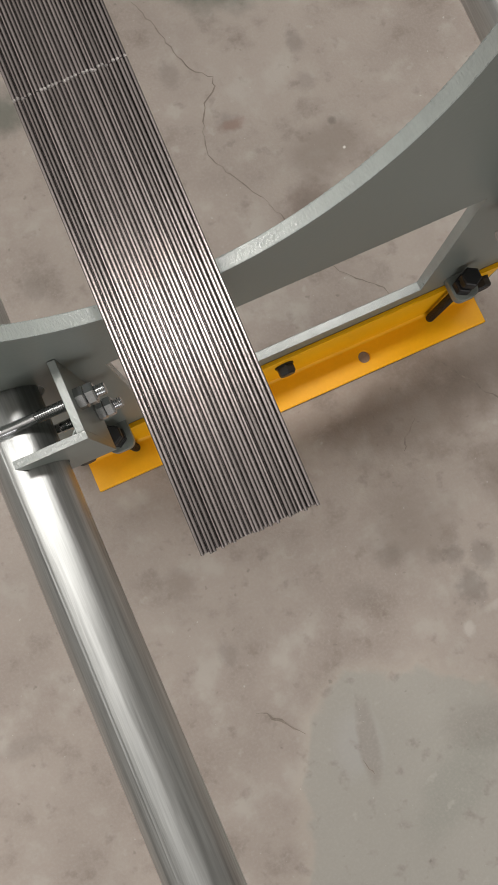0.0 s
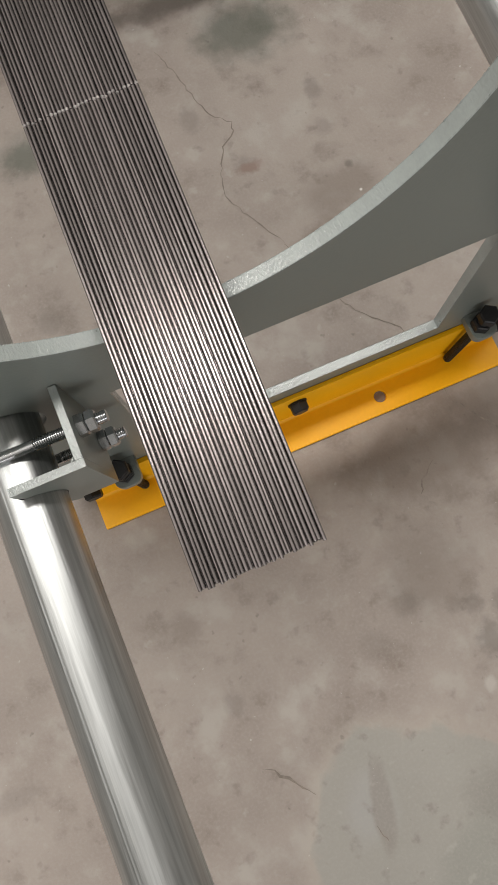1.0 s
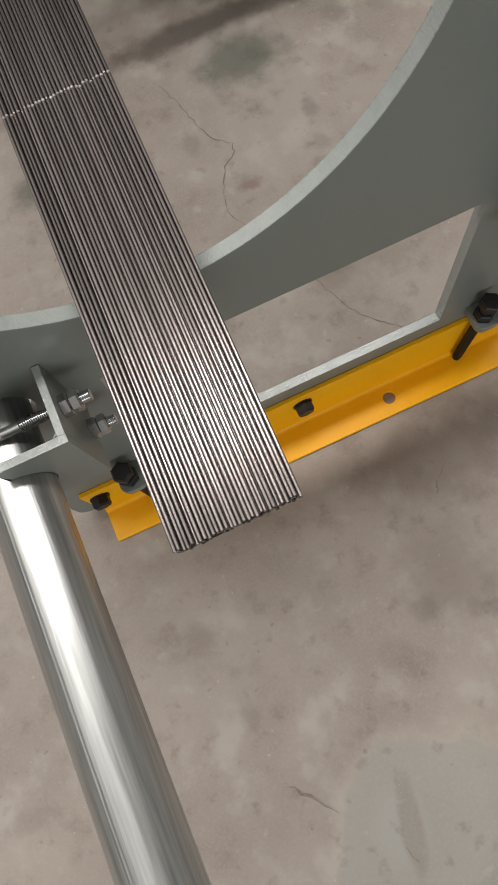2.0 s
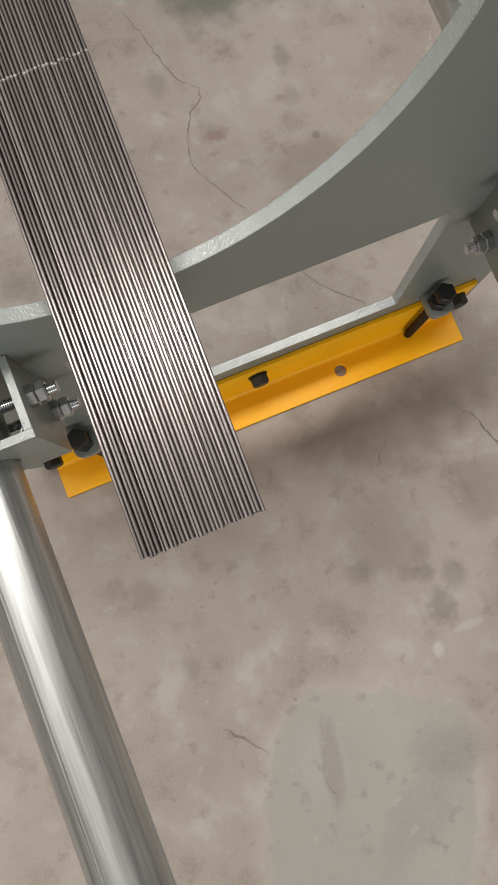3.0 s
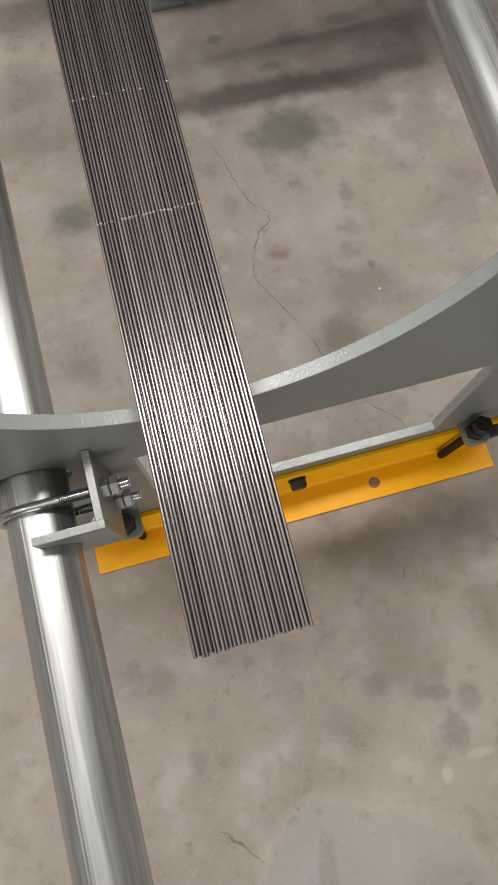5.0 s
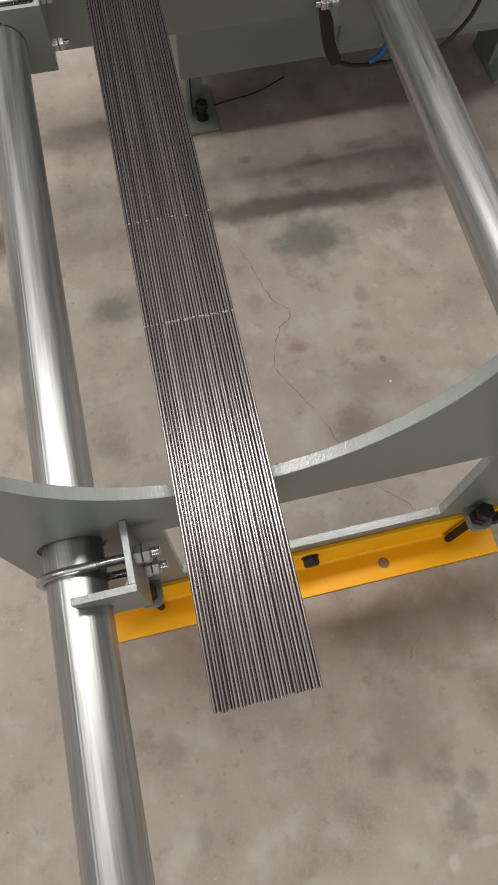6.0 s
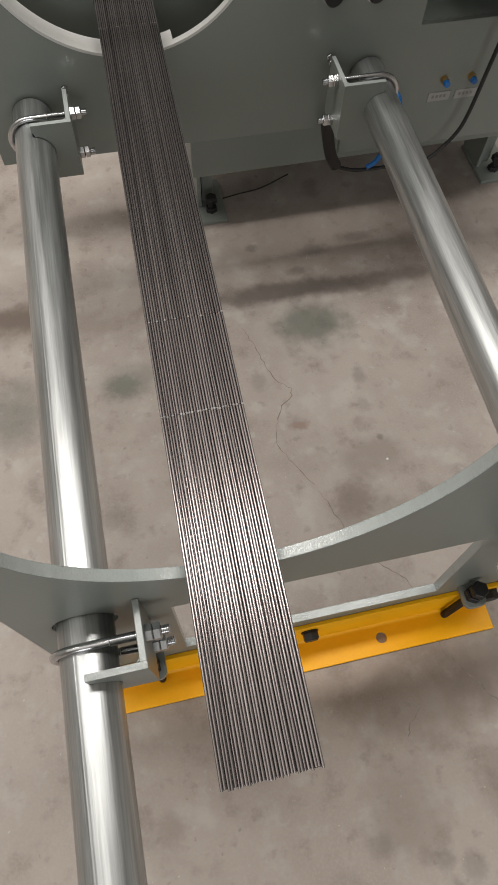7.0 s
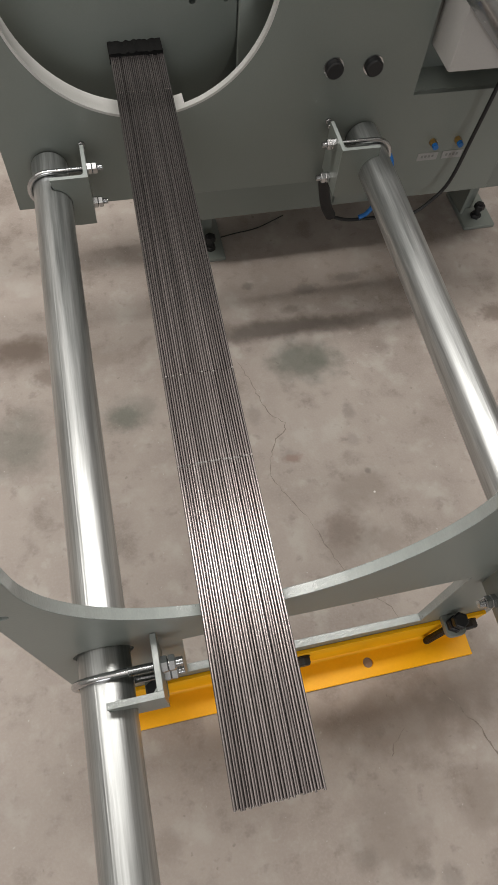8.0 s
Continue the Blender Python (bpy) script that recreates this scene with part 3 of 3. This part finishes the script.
part("lower_inner_panel", box(bmesh.new(), 0.443, 0.711, IY - 0.012, IY, 0.33, 0.577, 0.001), grey_paint, machine)
brush = random.Random(3)
ragged_top = [(0.2335 + k * 0.0042, 0.506 + 0.0035 * brush.random()) for k in range(21)]
bm = slab([(0.2335, 0.497)] + ragged_top + [(0.3175, 0.497)], [], IY - 0.032, IY + 0.03)
part("guide_brush", bm, dark_slot, machine, "ragged black brush strip over the guide slot")
# body behind
bm = bmesh.new()
box(bm, 0.0555, 0.7125, 1.235, 1.294, 0.306, 0.316)
part("body_floor", bm, grey_paint, machine)
part("body_side", box(bmesh.new(), 0.711, 0.721, MY1 + 0.001, 1.2945, 0.3165, 1.05), grey_paint, machine)
part("base_beam", box(bmesh.new(), 0.362, 1.09, 1.20, 1.60, 0.142, 0.3052, 0.004), grey_paint, machine)
part("recess_shelf", box(bmesh.new(), 0.724, 0.945, MY1 + 0.0005, 1.175, 0.446, 0.456, 0.001), grey_paint, machine)
part("upper_panel", box(bmesh.new(), 0.7240, 1.10, 1.1755, 1.20, 0.3060, 1.05), grey_paint, machine)
part("cover_mount", box(bmesh.new(), 0.78, 1.04, 1.1155, 1.175, 0.60, 0.86), grey_paint, machine)
part("cover", box(bmesh.new(), 0.730, 1.10, 1.04, 1.115, 0.535, 0.90, 0.004), pale_paint, machine, "pale grey sheet metal cover")
bm = bmesh.new()
box(bm, -0.22, 0.22, -0.018, 0.018, -0.018, 0.018, 0.004)
bar = part("guard_bar", bm, zinc, None, "bare steel square bar across the cover")
bar.matrix_basis = pose(0.762, 1.019, 0.632, -28, 43, 0)
bar.parent = machine
bar.matrix_parent_inverse = world_of(machine).inverted()


def machine_foot(x0, x1):
    ft = part("machine_foot", box(bmesh.new(), x0, x1, 1.214, 1.34, 0.0, 0.010, 0.002), grey_paint, machine)
    part("foot_leg", box(bmesh.new(), x0 + 0.016, x0 + 0.040, 1.275, 1.34, 0.0101, 0.1418, 0.002), grey_paint, ft)
    part("foot_web", box(bmesh.new(), x0 + 0.004, x0 + 0.012, 1.26, 1.34, 0.0101, 0.1418), grey_paint, ft)
    bm = bmesh.new()
    cx = (x0 + x1) / 2
    rod(bm, (cx, 1.247, 0.0101), (cx, 1.247, 0.050), 0.007, 14)
    hexagon(bm, (cx, 1.247, 0.0103), (0, 0, 1), 0.013, 0.010)
    hexagon(bm, (cx, 1.247, 0.036), (0, 0, 1), 0.013, 0.012)
    part("foot_bolt", bm, black_steel, ft, "black levelling bolt")


machine_foot(0.374, 0.436)
machine_foot(1.03, 1.11)
for bx, bz in ((0.571, 0.516), (0.636, 0.515), (0.572, 0.66), (0.637, 0.66)):
    bm = bmesh.new()
    rod(bm, (bx, MY0 - 0.0001, bz), (bx, MY0 - 0.002, bz), 0.0165, 28)
    w = part("washer", bm, zinc, machine)
    bm = bmesh.new()
    rod(bm, (bx, MY0 - 0.0021, bz), (bx, MY0 - 0.0100, bz), 0.0138, 28)
    rod(bm, (bx, MY0 - 0.0100, bz), (bx, MY0 - 0.0118, bz), 0.0138, 28, 0.0118)
    part("bolt_head", bm, black_steel, w, "black round bolt head")
clamp(machine, left_x(1.07), 1, 1.014, MY0 - 0.018, 0.0455, 0.046)
clamp(machine, right_x(1.07), -1, 1.014, MY0 - 0.018, 0.0455, 0.046, 0.068)
for sx in (left_x(1.07) + 0.057, right_x(1.07) - 0.065):
    bm = bmesh.new()
    rod(bm, (sx, MY0, 0.424), (sx, MY0 - 0.0178, 0.424), 0.0030, 12)
    hexagon(bm, (sx, MY0 - 0.0005, 0.424), (0, -1, 0), 0.0056, 0.004)
    hexagon(bm, (sx, MY0 - 0.0130, 0.424), (0, -1, 0), 0.0052, 0.004)
    part("stud", bm, zinc, machine, "small zinc plated stud behind the bracket")
for fx in (0.788, 0.837):
    bm = bmesh.new()
    rod(bm, (fx, MY0 - 0.0001, 0.361), (fx, MY0 - 0.011, 0.361), 0.0065, 6)
    fit_ = part("air_fitting", bm, brass, machine, "brass push-in air fitting")
    bm = bmesh.new()
    rod(bm, (fx, MY0 - 0.0111, 0.361), (fx, MY0 - 0.018, 0.361), 0.0058, 16, 0.0050)
    part("collar", bm, blue_plastic, fit_, "blue plastic collar")
    lab = part("label_plate", box(bmesh.new(), fx - 0.02, fx + 0.02, MY0 - 0.0011, MY0 - 0.0001, 0.321, 0.337), label_white, machine, "small white printed label")
    bm = bmesh.new()
    for k in range(4):
        box(bm, fx - 0.013 + k * 0.007, fx - 0.009 + k * 0.007, MY0 - 0.0016, MY0 - 0.0012, 0.327, 0.332)
    part("print", bm, label_ink, lab)

# ---- cables ----


def curve_points(pts, n=8):
    out = []
    p = [Vector(q) for q in pts]
    p = [p[0] * 2 - p[1]] + p + [p[-1] * 2 - p[-2]]
    for i in range(1, len(p) - 2):
        for k in range(n):
            t = k / n
            out.append(0.5 * (2 * p[i] + (p[i + 1] - p[i - 1]) * t + (2 * p[i - 1] - 5 * p[i] + 4 * p[i + 1] - p[i + 2]) * t * t
                              + (3 * p[i] - p[i - 1] - 3 * p[i + 1] + p[i + 2]) * t ** 3))
    return out + [p[-2]]


tagged(part("cable", sweep(curve_points([(0.862, 1.07, 0.62), (0.850, 1.07, 0.50), (0.842, 1.07, 0.40), (0.832, 1.07, 0.298), (0.808, 1.07, 0.253), (0.776, 1.07, 0.225), (0.735, 1.085, 0.210),
                                         (0.69, 1.09, 0.206), (0.65, 1.09, 0.209), (0.612, 1.092, 0.222)]), 0.0035), rubber),
       "black rubber cable hanging in front of the machine", "cable")
hose = tagged(part("air_hose", sweep(curve_points([(0.704, 1.104, 0.352), (0.708, 1.088, 0.342), (0.709, 1.08, 0.320), (0.706, 1.085, 0.28), (0.702, 1.09, 0.245), (0.690, 1.09, 0.220), (0.674, 1.088, 0.213)]), 0.0045), blue_plastic),
              "blue plastic air hose behind the rail pipe", "hose")
plug = part("cable_plug", sweep(curve_points([(0.582, 1.085, 0.325), (0.588, 1.086, 0.295), (0.600, 1.089, 0.252), (0.614, 1.092, 0.224)]), 0.0105, 14), rubber)
tagged(plug, "thick black rubber cable plug hanging under the bracket", "cable plug")
tagged(part("floor_cable", sweep(curve_points([(0.42, 1.28, 0.003), (0.47, 1.29, 0.003), (0.53, 1.30, 0.003), (0.60, 1.33, 0.003)]), 0.0014, 8), rubber),
       "thin black cable lying on the concrete under the machine", "cable")
